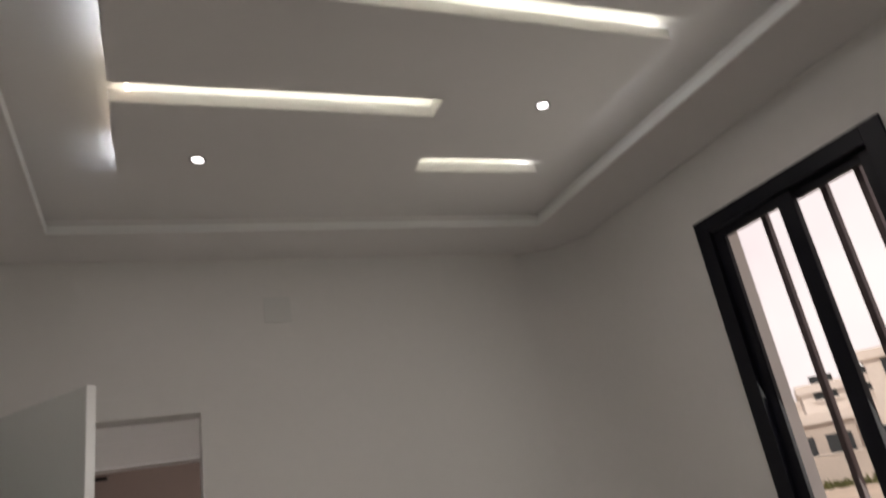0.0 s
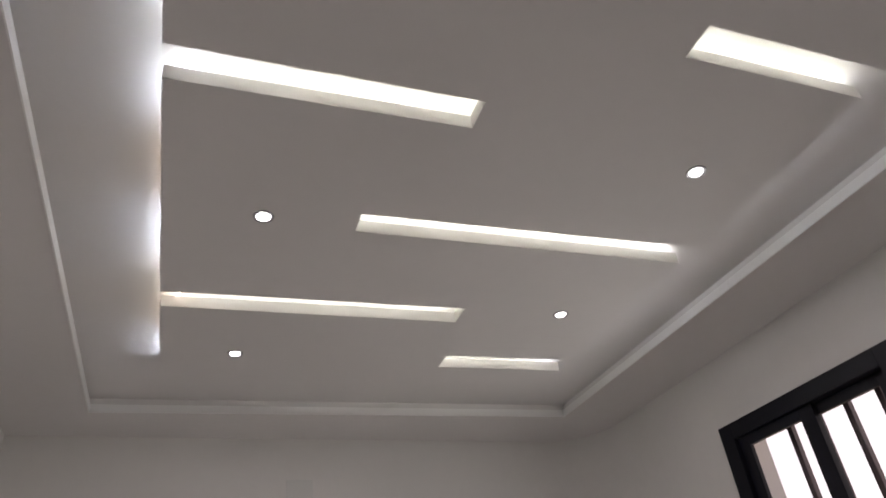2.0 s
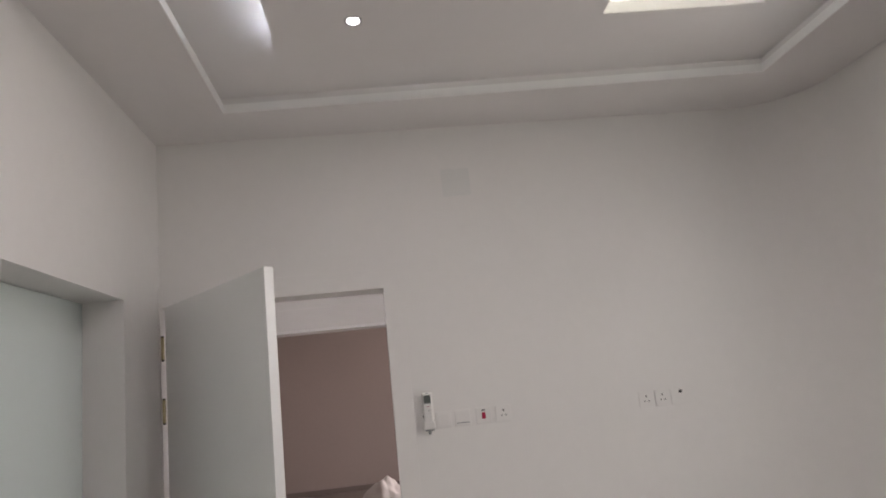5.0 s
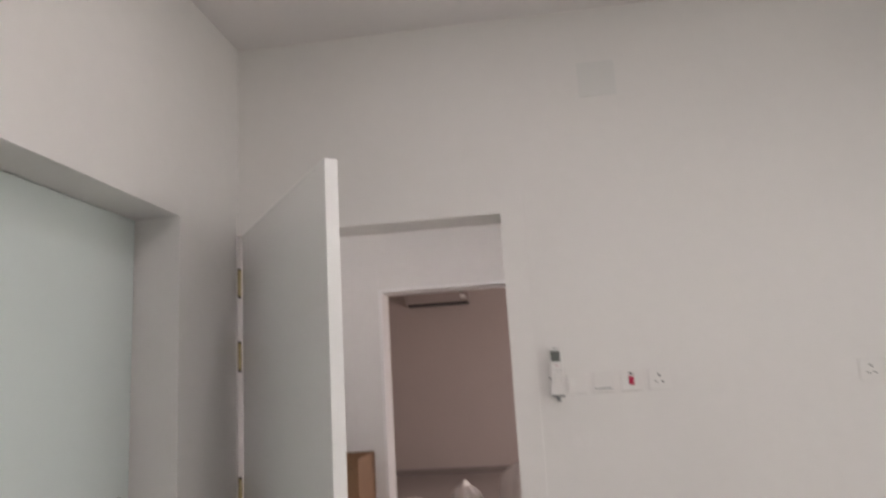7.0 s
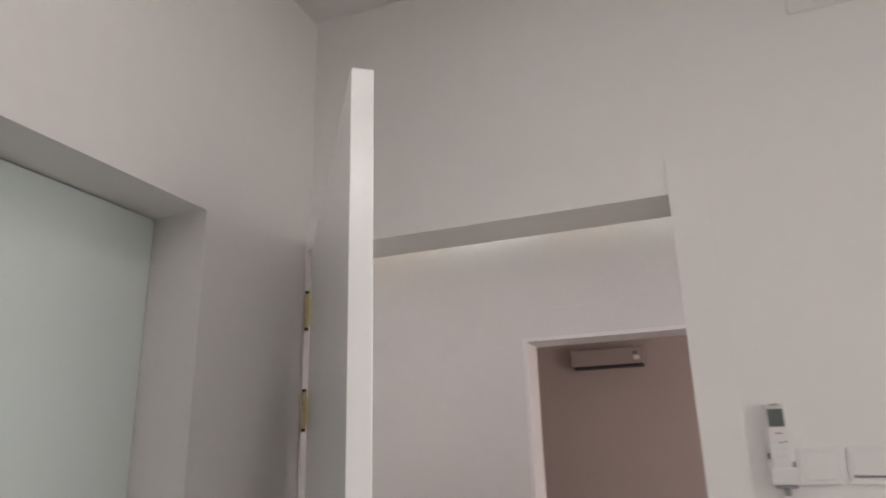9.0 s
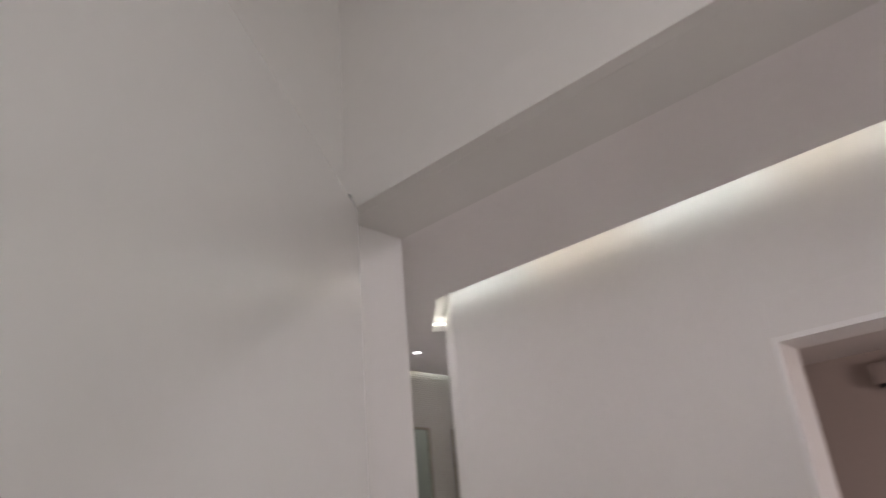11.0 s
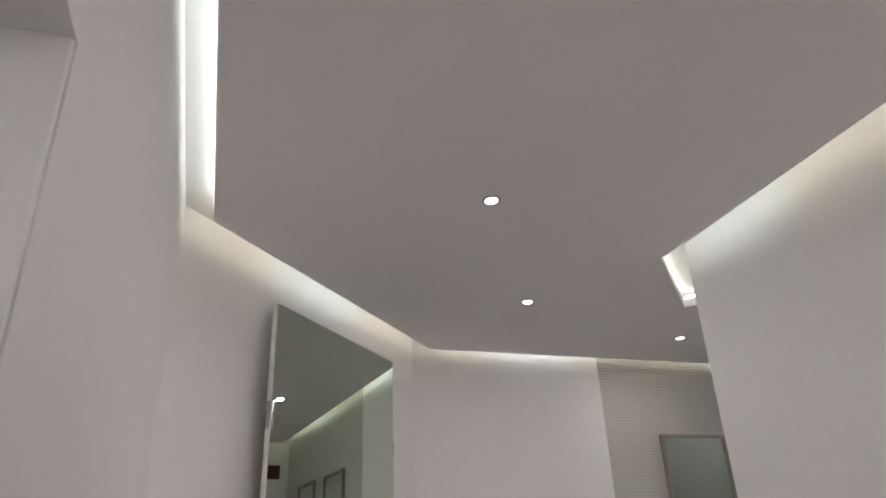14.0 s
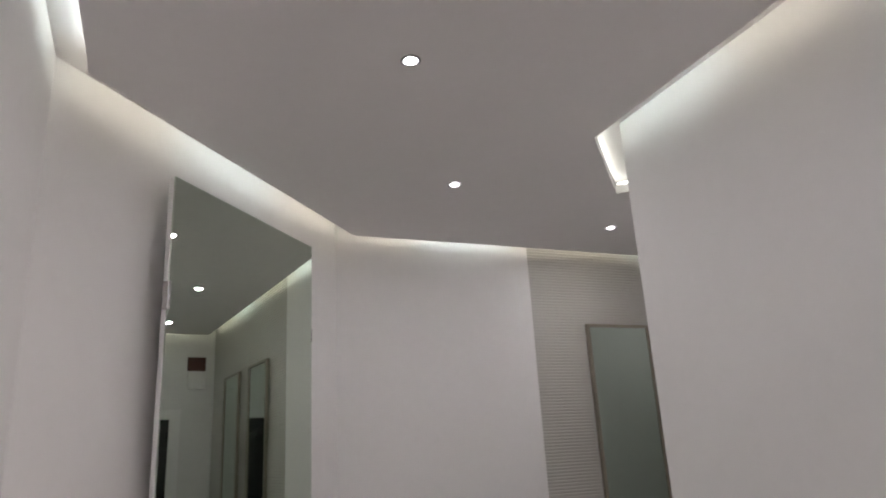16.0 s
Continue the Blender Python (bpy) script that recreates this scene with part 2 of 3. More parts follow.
prism(bm, [(TX0, TYL), (TX1, TYR), (TX1 - 0.004, TYR - 0.004), (TX0 + 0.004, TYL - 0.004)], HB - 0.003, HB + LIP)
structure(part("trim", bm, TRIM), "lip round the ceiling tray, skinned lighter to look lit")
PX0, PX1, PYN, PYS_ = 0.706, 2.506, -0.832, -4.2
# open side, tip, near and far edge as (y at PX0, y at PX1)
SLOTS = [("R", 1.915, (-3.016, -3.018), (-2.918, -2.920)),
         ("L", 1.482, (-2.654, -2.668), (-2.552, -2.573)),
         ("R", 1.283, (-2.107, -2.170), (-2.021, -2.064)),
         ("L", 1.822, (-1.556, -1.632), (-1.452, -1.511)),
         ("R", 1.893, (-1.128, -1.203), (-1.008, -1.083))]


def along(line, x):
    return line[0] + (line[1] - line[0]) * (x - PX0) / (PX1 - PX0)


PANEL_H = 0.045
bm = bmesh.new()
low = (PYS_, PYS_)
for side, tip, near, far in SLOTS:
    prism(bm, [(PX0, low[0]), (PX1, low[1]), (PX1, near[1]), (PX0, near[0])], HP, HP + PANEL_H)
    xa, xb = (tip, PX1) if side == "L" else (PX0, tip)
    prism(bm, [(xa, along(near, xa)), (xb, along(near, xb)), (xb, along(far, xb)), (xa, along(far, xa))], HP, HP + PANEL_H)
    low = far
prism(bm, [(PX0, low[0]), (PX1, low[1]), (PX1, PYN - 0.03), (PX0, PYN)], HP, HP + PANEL_H)
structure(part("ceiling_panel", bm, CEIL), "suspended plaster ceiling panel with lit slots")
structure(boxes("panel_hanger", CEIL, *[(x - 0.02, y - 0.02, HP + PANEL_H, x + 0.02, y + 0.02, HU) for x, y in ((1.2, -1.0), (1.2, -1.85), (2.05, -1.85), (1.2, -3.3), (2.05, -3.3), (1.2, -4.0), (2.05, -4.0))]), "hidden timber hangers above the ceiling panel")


def led(name, rows, label, group="LED strips"):
    """One LED strip: rows of (box, material); each lit length is a part."""
    e = thing(name, label, "LED strip", group)
    for b, m in rows:
        boxes("lit_length", m, b, parent=e)
    return e


zt = HP + PANEL_H + 0.001
edge_rows, y = [], -0.9
for length, kind in [(0.20, "C"), (0.40, "W"), (0.13, "W"), (0.32, "C"), (0.40, "W"), (0.20, "C"), (0.13, "W"), (0.62, "C"), (0.4, "W"), (0.4, "C")]:
    edge_rows.append(((PX0 + 0.05, y - length + 0.01, zt, PX0 + 0.062, y, zt + 0.008), L_EDGE_C if kind == "C" else L_EDGE_W))
    y -= length
led("led_strip", [r for r in edge_rows if not any(sd == "L" and n[0] < (r[0][1] + r[0][4]) / 2 < f[0] for sd, _, n, f in SLOTS)], "lit cool and warm white strip on the panel edge")
led("led_strip", [((PX1 - 0.035, y0, zt, PX1 - 0.025, y1, zt + 0.006), L_SOFT) for y0, y1 in ((-4.1, -3.06), (-2.88, -2.22), (-2.02, -1.25), (-1.04, -0.9))], "dim lit white strip on the panel edge")


def slot_strip(e, p, q, shift):
    """One lit length beside a slot edge from p to q, set back by shift."""
    d = Vector((q[0] - p[0], q[1] - p[1], 0))
    m = Matrix.Translation(((p[0] + q[0]) / 2 + shift[0], (p[1] + q[1]) / 2 + shift[1], zt + 0.004)) @ Matrix.Rotation(math.atan2(d.y, d.x), 4, 'Z')
    bm = bmesh.new()
    bmesh.ops.create_cube(bm, size=1.0, matrix=m @ Matrix.Diagonal((d.length, 0.01, 0.008, 1)))
    part("lit_length", bm, L_SLOT, e)


for side, tip, near, far in SLOTS:
    e = thing("led_strip", "lit warm white strips above the ceiling slot", "LED strip", "LED strips")
    xa, xb = (PX0 + 0.03, tip) if side == "L" else (tip, PX1 - 0.012)
    slot_strip(e, (xa, along(near, xa)), (xb, along(near, xb)), (0, -0.025))
    slot_strip(e, (xa, along(far, xa)), (xb, along(far, xb)), (0, 0.025))
    slot_strip(e, (tip, along(near, tip)), (tip, along(far, tip)), (0.025 if side == "L" else -0.025, 0))

# ---- structure: corridor ----
BE = (-3.14, 1.31)
bm = bmesh.new()
prism(bm, [A0, BE, (-3.4, 1.31), (-3.4, 0.0), (-1.85, 0.0), (-1.85, A0[1])], 0, TOP)
structure(part("wall_diagonal", bm, PAINT), "white painted diagonal wall carrying the mirror")
structure(boxes("wall_end", PAINT, (-3.4, 1.31, 0, -3.14, 2.508, TOP)), "white painted end wall of the corridor")
DX0, DX1, DZ = 0.083, 1.17, 2.135
structure(boxes("wall_corridor", PAINT, (-1.66, YC, 0, DX0, YC2, TOP), (DX1, YC, 0, 3.6, YC2, TOP), (DX0, YC, DZ, DX1, YC2, TOP)), "white painted corridor wall with a doorway")
bm = bmesh.new()
prism(bm, [(-1.66, YC), (-1.66, YC2), (-1.95, 2.8), (-1.95, 4.75), (-2.155, 4.75), (-2.155, 2.60)], 0, TOP)
structure(part("wall_passage", bm, PAINT), "white painted wall along the side passage")
structure(boxes("wall_far", PAINT, (-3.4, 4.6, 0, -2.78, 4.75, TOP), (-2.78, 4.6, 2.05, -2.155, 4.75, TOP)), "white painted wall at the end of the passage")
structure(boxes("wall_corridor_end", PAINT, (3.4, T, 0, 3.6, YC, TOP)), "plain white wall closing the corridor")

bm = bmesh.new()
prism(bm, [(3.4, 0.207), (-1.702, 0.207), (-3.06, 1.395), (-3.06, 4.52), (-2.155, 4.52), (-2.155, 2.66), (-2.08, 2.535), (-2.147, 2.46), (-1.649, 1.995), (3.4, 1.995)], HC, HC + 0.045)
structure(part("ceiling_corridor", bm, CEIL_C), "dropped white plaster ceiling with a lit gap along the walls")
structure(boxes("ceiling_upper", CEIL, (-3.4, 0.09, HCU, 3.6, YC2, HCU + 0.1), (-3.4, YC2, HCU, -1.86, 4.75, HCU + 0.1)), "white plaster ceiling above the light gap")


def cove(name, p, q, n, lengths, label):
    """A strip along p to q on top of the dropped ceiling, lit towards n."""
    d = Vector((q[0] - p[0], q[1] - p[1], 0))
    total, d = d.length, d.normalized()
    e = thing(name, label, "LED strip", "cove LED strips")
    s, k = 0.0, 0
    while s < total - 0.02:
        length, kind = lengths[k % len(lengths)]
        s1 = min(s + length, total)
        bm = bmesh.new()
        ang = math.atan2(d.y, d.x)
        bmesh.ops.create_cube(bm, size=1.0, matrix=Matrix.Translation(((p[0] + d.x * (s + s1) / 2 - n[0] * 0.016), (p[1] + d.y * (s + s1) / 2 - n[1] * 0.016), HC + 0.045 + 0.008)) @ Matrix.Rotation(ang, 4, 'Z') @ Matrix.Diagonal((s1 - s - 0.006, 0.012, 0.014, 1)))
        part("lit_length", bm, {"C": L_COVE_C, "W": L_COVE_W, "D": L_COVE_D}[kind], e)
        s, k = s1, k + 1


MIX = [(0.55, "C"), (0.7, "W"), (0.65, "C"), (0.45, "W")]
cove("cove_strip", (-1.645, 1.995), (3.3, 1.995), (0, 1), MIX, "lit white strip in the ceiling gap of the corridor wall")
cove("cove_strip", (3.3, 0.207), (-1.66, 0.207), (0, -1), [(2.0, "W"), (4.0, "C")], "lit white strip in the ceiling gap over the doorway wall")
cove("cove_strip", (-1.70, 0.206), (-3.03, 1.369), (-0.658, -0.753), [(0.55, "W"), (0.35, "C"), (0.3, "C"), (0.3, "W")], "lit white strip in the ceiling gap over the mirror")
cove("cove_strip", (-3.06, 1.45), (-3.06, 4.5), (-1, 0), [(0.35, "W"), (0.55, "C"), (0.6, "W")], "lit white strip in the ceiling gap of the end wall")
cove("cove_strip", (-3.0, 4.52), (-2.2, 4.52), (0, 1), [(0.5, "W")], "lit white strip in the ceiling gap of the passage end")
cove("cove_strip", (-2.138, 2.452), (-1.665, 2.01), (0.69, 0.72), [(0.3, "D")], "lit white strip round the corridor wall corner")
cove("cove_strip", (-2.142, 2.466), (-2.085, 2.530), (0.74, -0.67), [(0.3, "D")], "short lit white strip closing the corner gap")

# ribbed wall cladding
bm = bmesh.new()
prof = []
z = 0.0
while z < TOP - 0.3:
    prof += [(z, 0.0), (z + 0.003, 0.002), (z + 0.012, 0.002), (z + 0.015, 0.0)]
    z += 0.018
rows2 = [[bm.verts.new((-3.145 + d + 0.004, yy, zz)) for yy in (2.51, 4.6)] for zz, d in prof]
for a, b in zip(rows2, rows2[1:]):
    bm.faces.new((a[0], a[1], b[1], b[0]))
bmesh.ops.recalc_face_normals(bm, faces=bm.faces[:])
for f in bm.faces:
    if f.normal.x < 0:
        f.normal_flip()
structure(part("wall_ribbed", bm, RIB), "grey stone-look wall cladding with fine horizontal ribs")
structure(boxes("wall_ribbed_backing", PAINT, (-3.4, 2.508, 0, -3.146, 4.6, TOP)), "plain wall behind the ribbed cladding")

# ---- structure: living room ----
structure(boxes("wall_living_north", DIM_WALL, (-1.9, 8.67, 0, 3.6, 8.85, TOP)), "off-white wall toned taupe for dim light, carrying the air conditioner")
structure(boxes("wall_living_west", DIM_WALL, (-1.949, 2.8, 0, -1.8, 8.67, TOP)), "off-white side wall toned taupe for dim light")
# This opening is unseen, added only to go with the fill lamp.
structure(boxes("wall_living_east", DIM_WALL, (3.4, YC2, 0, 3.6, 4.3, TOP), (3.4, 6.1, 0, 3.6, 8.67, TOP), (3.4, 4.3, 0, 3.6, 6.1, 0.8), (3.4, 4.3, 2.3, 3.6, 6.1, TOP)), "wall toned taupe for dim light, with an added unseen window opening")
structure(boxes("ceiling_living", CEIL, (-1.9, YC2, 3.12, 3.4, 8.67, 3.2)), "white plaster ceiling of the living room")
structure(boxes("floor_living", LFLOOR, (-1.8, YC2, 0.0, 3.4, 8.67, 0.006)), "dull taupe tiled floor of the living room")
structure(boxes("baseboard", LBASE, (-1.8, 8.655, 0, 3.4, 8.669, 0.09)), "taupe tiled baseboard of the living room")

# door lining and casing of the living room doorway
e = thing("door_casing", "flat white painted casing round the doorway", "door casing")
boxes("side_casing", PAINT, (DX0 - 0.185, YC - 0.03, 0, DX0, YC, DZ + 0.165), parent=e, bevel=0.002)
boxes("side_casing", PAINT, (DX1, YC - 0.03, 0, DX1 + 0.185, YC, DZ + 0.165), parent=e, bevel=0.002)
boxes("head_casing", PAINT, (DX0, YC - 0.03, DZ, DX1, YC, DZ + 0.165), parent=e, bevel=0.002)
boxes("lining", TRIM, (DX0, YC - 0.033, 0, DX0 + 0.022, YC2, DZ - 0.022), (DX1 - 0.022, YC - 0.033, 0, DX1, YC2, DZ - 0.022), (DX0, YC - 0.033, DZ - 0.022, DX1, YC2, DZ), parent=e)

# ---- downlights ----
def downlight(at, watts, spread=180):
    e = thing("downlight", "lit round recessed ceiling downlight with grey metal rim", "downlight", "ceiling downlights", pose(*at))
    bm = bmesh.new()
    ring(bm, 0.0205, 0.032, 0.003)
    part("rim", bm, RIM, e, "grey metal rim")
    bm = bmesh.new()
    cyl(bm, (0, 0, -0.0015), 0.021, 0.003, seg=32)
    part("lens", bm, LENS, e, "glowing white lens")
    lamp = area_lamp("downlight_glow", (at[0], at[1], at[2] - 0.006), (at[0], at[1], 0), 0.046, 0.046, watts, (0.98, 0.97, 1.0), 'DISK', spread)
    return e


# The two beyond y -3 are unseen, added to carry the rows on.
for x, y in ((0.995, -1.094), (2.236, -1.62), (0.995, -2.059), (2.228, -2.54), (0.995, -3.1), (2.228, -3.6)):
    downlight((x, y, HP - 0.001), 3.9, 180)
# x 0.85, 1.95 and 3.05 are unseen, added to light the doorway end.
for x, y in ((-0.272, 1.109), (-1.342, 1.114), (-2.234, 1.641), (-2.602, 2.749), (-2.62, 3.98), (0.85, 1.11), (1.95, 1.11), (3.05, 1.11)):
    downlight((x, y, HC - 0.001), 4.9 if y < 3 else 2.2, 180)


# ---- doors ----
LEAF = -54.3
PIVOT = (0.031, -0.038)
def hinge(x, y, z, parent, ang):
    h = new("hinge")
    h.parent = parent
    h.matrix_world = pose(x, y, z, 0, 0, ang)
    h["label"] = "brass butt hinge"
    for k in range(5):
        bm = bmesh.new()
        cyl(bm, (0, 0, -0.04 + 0.02 * k), 0.0075, 0.0188, seg=14)
        part("knuckle", bm, BRASS, h)
    bm = bmesh.new()
    cyl(bm, (0, 0, 0.053), 0.006, 0.008, seg=12)
    cyl(bm, (0, 0, -0.053), 0.006, 0.008, seg=12)
    part("pin", bm, DARKPIN, h)
door = thing("bedroom_door", "white gloss painted door standing half open", "door", m=pose(*PIVOT, 0, 0, 0, LEAF))
bm = bmesh.new()
box(bm, 0.001, 0.0, 0.012, 0.994, 0.036, 2.098, bevel=0.002)
part("leaf", bm, GLOSS, door)
# Added dark wedge stands in for the shadow mark above the hinge.
bm = bmesh.new()
box(bm, 0.004, 0.024, 2.097, 0.05, 0.0355, 2.106, bevel=0.002)
box(bm, 0.036, 0.026, 2.102, 0.05, 0.0355, 2.111, bevel=0.002)
part("shadow_wedge", bm, GREYP, door, "small dark wedge standing for a shadow on the top edge")
bm = bmesh.new()
box(bm, 0.9935, 0.007, 0.98, 0.9965, 0.029, 1.2, bevel=0.001)
part("lock_face", bm, DARK, door, "black lock face plate")
for side in (-1, 1):
    yy = 0.0 if side < 0 else 0.036
    bm = bmesh.new()
    box(bm, 0.925, yy, 0.94, 0.97, yy + side * 0.006, 1.16, bevel=0.002)
    part("handle_plate", bm, DARK, door, "black handle plate")
    bm = bmesh.new()
    cyl(bm, (0.947, yy + side * 0.025, 1.07), 0.009, 0.045, 'Y', 14)
    box(bm, 0.83, yy + side * 0.04, 1.06, 0.957, yy + side * 0.056, 1.08, bevel=0.005)
    part("lever", bm, DARK, door, "black lever handle")
for z in (1.912, 1.634, 1.142, 0.25):
    hinge(0.020, -0.038, z, door, LEAF)

frame_e = thing("door_frame", "white painted rebated door frame with brass hinge flaps", "door frame")
boxes("hinge_stile", GLOSS_W, (0.002, -0.030, 0, 0.009, 0.0, HEAD), parent=frame_e, bevel=0.0015)
# Narrow grey strip along the dark line of the rebate.
boxes("seal", GREYS, (0.0, 0.0005, 0, 0.0065, 0.004, HEAD - 0.001), parent=frame_e, label="narrow grey strip in the rebate")
boxes("jamb", GLOSS_W, (0.0, 0.004, 0, 0.008, T - 0.002, HEAD), parent=frame_e, bevel=0.0015)
boxes("crack", DARKPIN, (0.0, -0.012, 0.4, 0.0018, -0.002, 2.085), parent=frame_e, label="dark crack beside the frame")
boxes("side_casing", PAINT, (W, -0.028, 0, W + 0.09, 0, HEAD + 0.095), parent=frame_e, bevel=0.001)
boxes("head_casing", PAINT, (0.002, -0.028, HEAD, W, 0, HEAD + 0.095), parent=frame_e, bevel=0.001)
for z in (1.912, 1.634, 1.142, 0.25):
    flap = boxes("hinge_flap", BRASS, (0.0085, -0.026, z - 0.041, 0.0102, -0.004, z + 0.041), parent=frame_e, bevel=0.0006, label="brass hinge flap")
    for zz in (-0.028, 0.002, 0.028):
        bm = bmesh.new()
        cyl(bm, (0.0106, -0.015, z + zz), 0.0024, 0.0012, 'X', 10)
        part("screw", bm, CHROME if z < 1.7 else BRASS_D, flap)
rd = thing("recess_door", "closed pale white gloss door set deep in the wall", "door")
bm = bmesh.new()
box(bm, -0.198, -1.346, 0.01, -0.156, -0.458, 2.082, bevel=0.002)
part("leaf", bm, GLOSS_DAYLIT, rd)
bm = bmesh.new()
box(bm, -0.156, -0.548, 1.0, -0.150, -0.505, 1.215, bevel=0.002)
part("handle_plate", bm, DARK, rd, "black handle plate")
bm = bmesh.new()
cyl(bm, (-0.13, -0.527, 1.12), 0.009, 0.045, 'X', 14)
box(bm, -0.116, -0.65, 1.11, -0.10, -0.517, 1.13, bevel=0.005)
part("lever", bm, DARK, rd, "black lever handle")
structure(boxes("wall_behind_recess", PAINT, (-0.3, -1.5, 0, -0.2, -0.3, 2.3)), "plain wall closing the room behind the recessed door")


# ---- window ----
win = thing("window", "black aluminium sliding window with brown steel bars outside", "window")
fx0, fx1 = XE - 0.012, XE + 0.07
wy0, wy1 = WY0 - 0.02, WY1 + 0.006
for r in ((fx0, wy1 - 0.085, WZ0, fx1, wy1, WZ1), (fx0, wy0, WZ0, fx1, wy0 + 0.085, WZ1)):
    boxes("frame_side", BLACK, r, parent=win, bevel=0.003)
for r in ((fx0, wy0 + 0.085, WZ1 - 0.075, fx1, wy1 - 0.085, WZ1), (fx0, wy0 + 0.085, WZ0, fx1, wy1 - 0.085, WZ0 + 0.075)):
    boxes("frame_rail", BLACK, r, parent=win, bevel=0.003)


def sash(x, y0, y1, w0, w1):
    s = new("sash")
    s.parent = win
    for a, b in ((y0, y0 + w0), (y1 - w1, y1)):
        boxes("stile", BLACK, (x, a, WZ0 + 0.075, x + 0.022, b, WZ1 - 0.075), parent=s, bevel=0.002)
    for a, b in ((WZ0 + 0.075, WZ0 + 0.12), (WZ1 - 0.122, WZ1 - 0.075)):
        boxes("rail", BLACK, (x, y0 + w0, a, x + 0.022, y1 - w1, b), parent=s, bevel=0.002)


sash(XE + 0.012, -1.698, -1.235, 0.078, 0.064)
sash(XE + 0.038, -2.09, -1.60, 0.085, 0.085)
for y in (-1.437, -1.599, -1.761, -1.923, -2.085):
    bm = bmesh.new()
    box(bm, XE + 0.13, y - 0.014, WZ0, XE + 0.158, y + 0.014, WZ1, bevel=0.003)
    part("bar", bm, BAR, win, "brown painted steel bar")


# ---- wall fittings ----
def plate(name, x0, x1, z0, z1, label, category, group=""):
    e = thing(name, label, category, group)
    bm = bmesh.new()
    box(bm, x0, -0.0065, z0, x1, 0.0, z1, bevel=0.003)
    part("face_plate", bm, PLASTIC, e)
    return e


p = thing("blank_plate", "square grey-white blank plate high on the wall", "blank plate")
bm = bmesh.new()
box(bm, 1.368, -0.004, 2.532, 1.509, 0.0, 2.672, bevel=0.0015)
part("cover", bm, PLATE, p)

rc = thing("remote_control", "white air conditioner remote in a wall holder", "remote control")
bm = bmesh.new()
box(bm, 1.168, -0.030, 1.440, 1.212, -0.012, 1.594, bevel=0.007)
part("body", bm, PLASTIC, rc)
boxes("bezel", PLATE, (1.172, -0.0308, 1.541, 1.208, -0.030, 1.588), parent=rc, bevel=0.0003, label="pale display bezel")
boxes("display", LCD, (1.1745, -0.0318, 1.545, 1.2055, -0.0308, 1.582), parent=rc, bevel=0.0004, label="grey-green display")
boxes("sender", GREYP, (1.182, -0.0304, 1.5895, 1.198, -0.026, 1.5925), parent=rc, label="dark infrared window")
boxes("mark", MAUVE, (1.184, -0.0306, 1.530, 1.198, -0.030, 1.533), parent=rc, label="faded mauve mark")
for bx, bz, bw, bmat in ((1.178, 1.512, 0.008, PLATE), (1.190, 1.511, 0.006, GREYP), (1.200, 1.513, 0.005, GREYP), (1.178, 1.497, 0.010, PLATE), (1.193, 1.497, 0.010, PLATE), (1.178, 1.482, 0.010, PLATE), (1.193, 1.482, 0.010, PLATE)):
    boxes("button", bmat, (bx, -0.0316, bz, bx + bw, -0.030, bz + (0.007 if bmat is PLATE else 0.003)), parent=rc, bevel=0.0005)
boxes("side_catch", DARK, (1.1645, -0.024, 1.480, 1.1675, -0.014, 1.492), parent=rc, label="dark side catch")
bm = bmesh.new()
box(bm, 1.162, -0.012, 1.425, 1.218, 0.0, 1.545, bevel=0.003)
box(bm, 1.162, -0.038, 1.428, 1.218, -0.012, 1.440, bevel=0.004)
box(bm, 1.162, -0.036, 1.436, 1.1672, -0.012, 1.475, bevel=0.002)
box(bm, 1.2128, -0.036, 1.436, 1.218, -0.012, 1.475, bevel=0.002)
box(bm, 1.166, -0.038, 1.436, 1.214, -0.0345, 1.462, bevel=0.0015)
part("holder", bm, PLASTIC, rc)
boxes("tail", GREYP, (1.170, -0.036, 1.421, 1.212, -0.010, 1.4285), parent=rc, bevel=0.002, label="grey base of the holder")
bm = bmesh.new()
cyl(bm, (1.191, -0.022, 1.414), 0.007, 0.016, 'Z', 12)
part("peg", bm, GREYP, rc, "grey peg")

z0, z1 = 1.426, 1.500
s1 = plate("light_switch", 1.222, 1.296, z0, z1, "white single rocker light switch", "switch", "wall fittings")
boxes("rocker", PLASTIC, (1.232, -0.0095, z0 + 0.01, 1.286, -0.007, z1 - 0.01), parent=s1, bevel=0.0015)
s2 = plate("light_switch", 1.313, 1.387, z0, z1, "white wide rocker light switch with a dark lower gap", "switch", "wall fittings")
boxes("rocker", PLASTIC, (1.320, -0.0095, z0 + 0.018, 1.380, -0.007, z1 - 0.01), parent=s2, bevel=0.0015)
boxes("shadow_gap", GREYP, (1.320, -0.0085, z0 + 0.013, 1.380, -0.007, z0 + 0.017), parent=s2)
s3 = plate("cooker_switch", 1.412, 1.486, z0, z1, "white isolator switch with a red rocker", "switch", "wall fittings")
boxes("rocker", RED, (1.439, -0.0105, z0 + 0.022, 1.457, -0.007, z0 + 0.052), parent=s3, bevel=0.0015, label="red rocker")
boxes("indicator", DARK, (1.441, -0.0085, z0 + 0.058, 1.456, -0.007, z0 + 0.064), parent=s3, label="dark indicator")


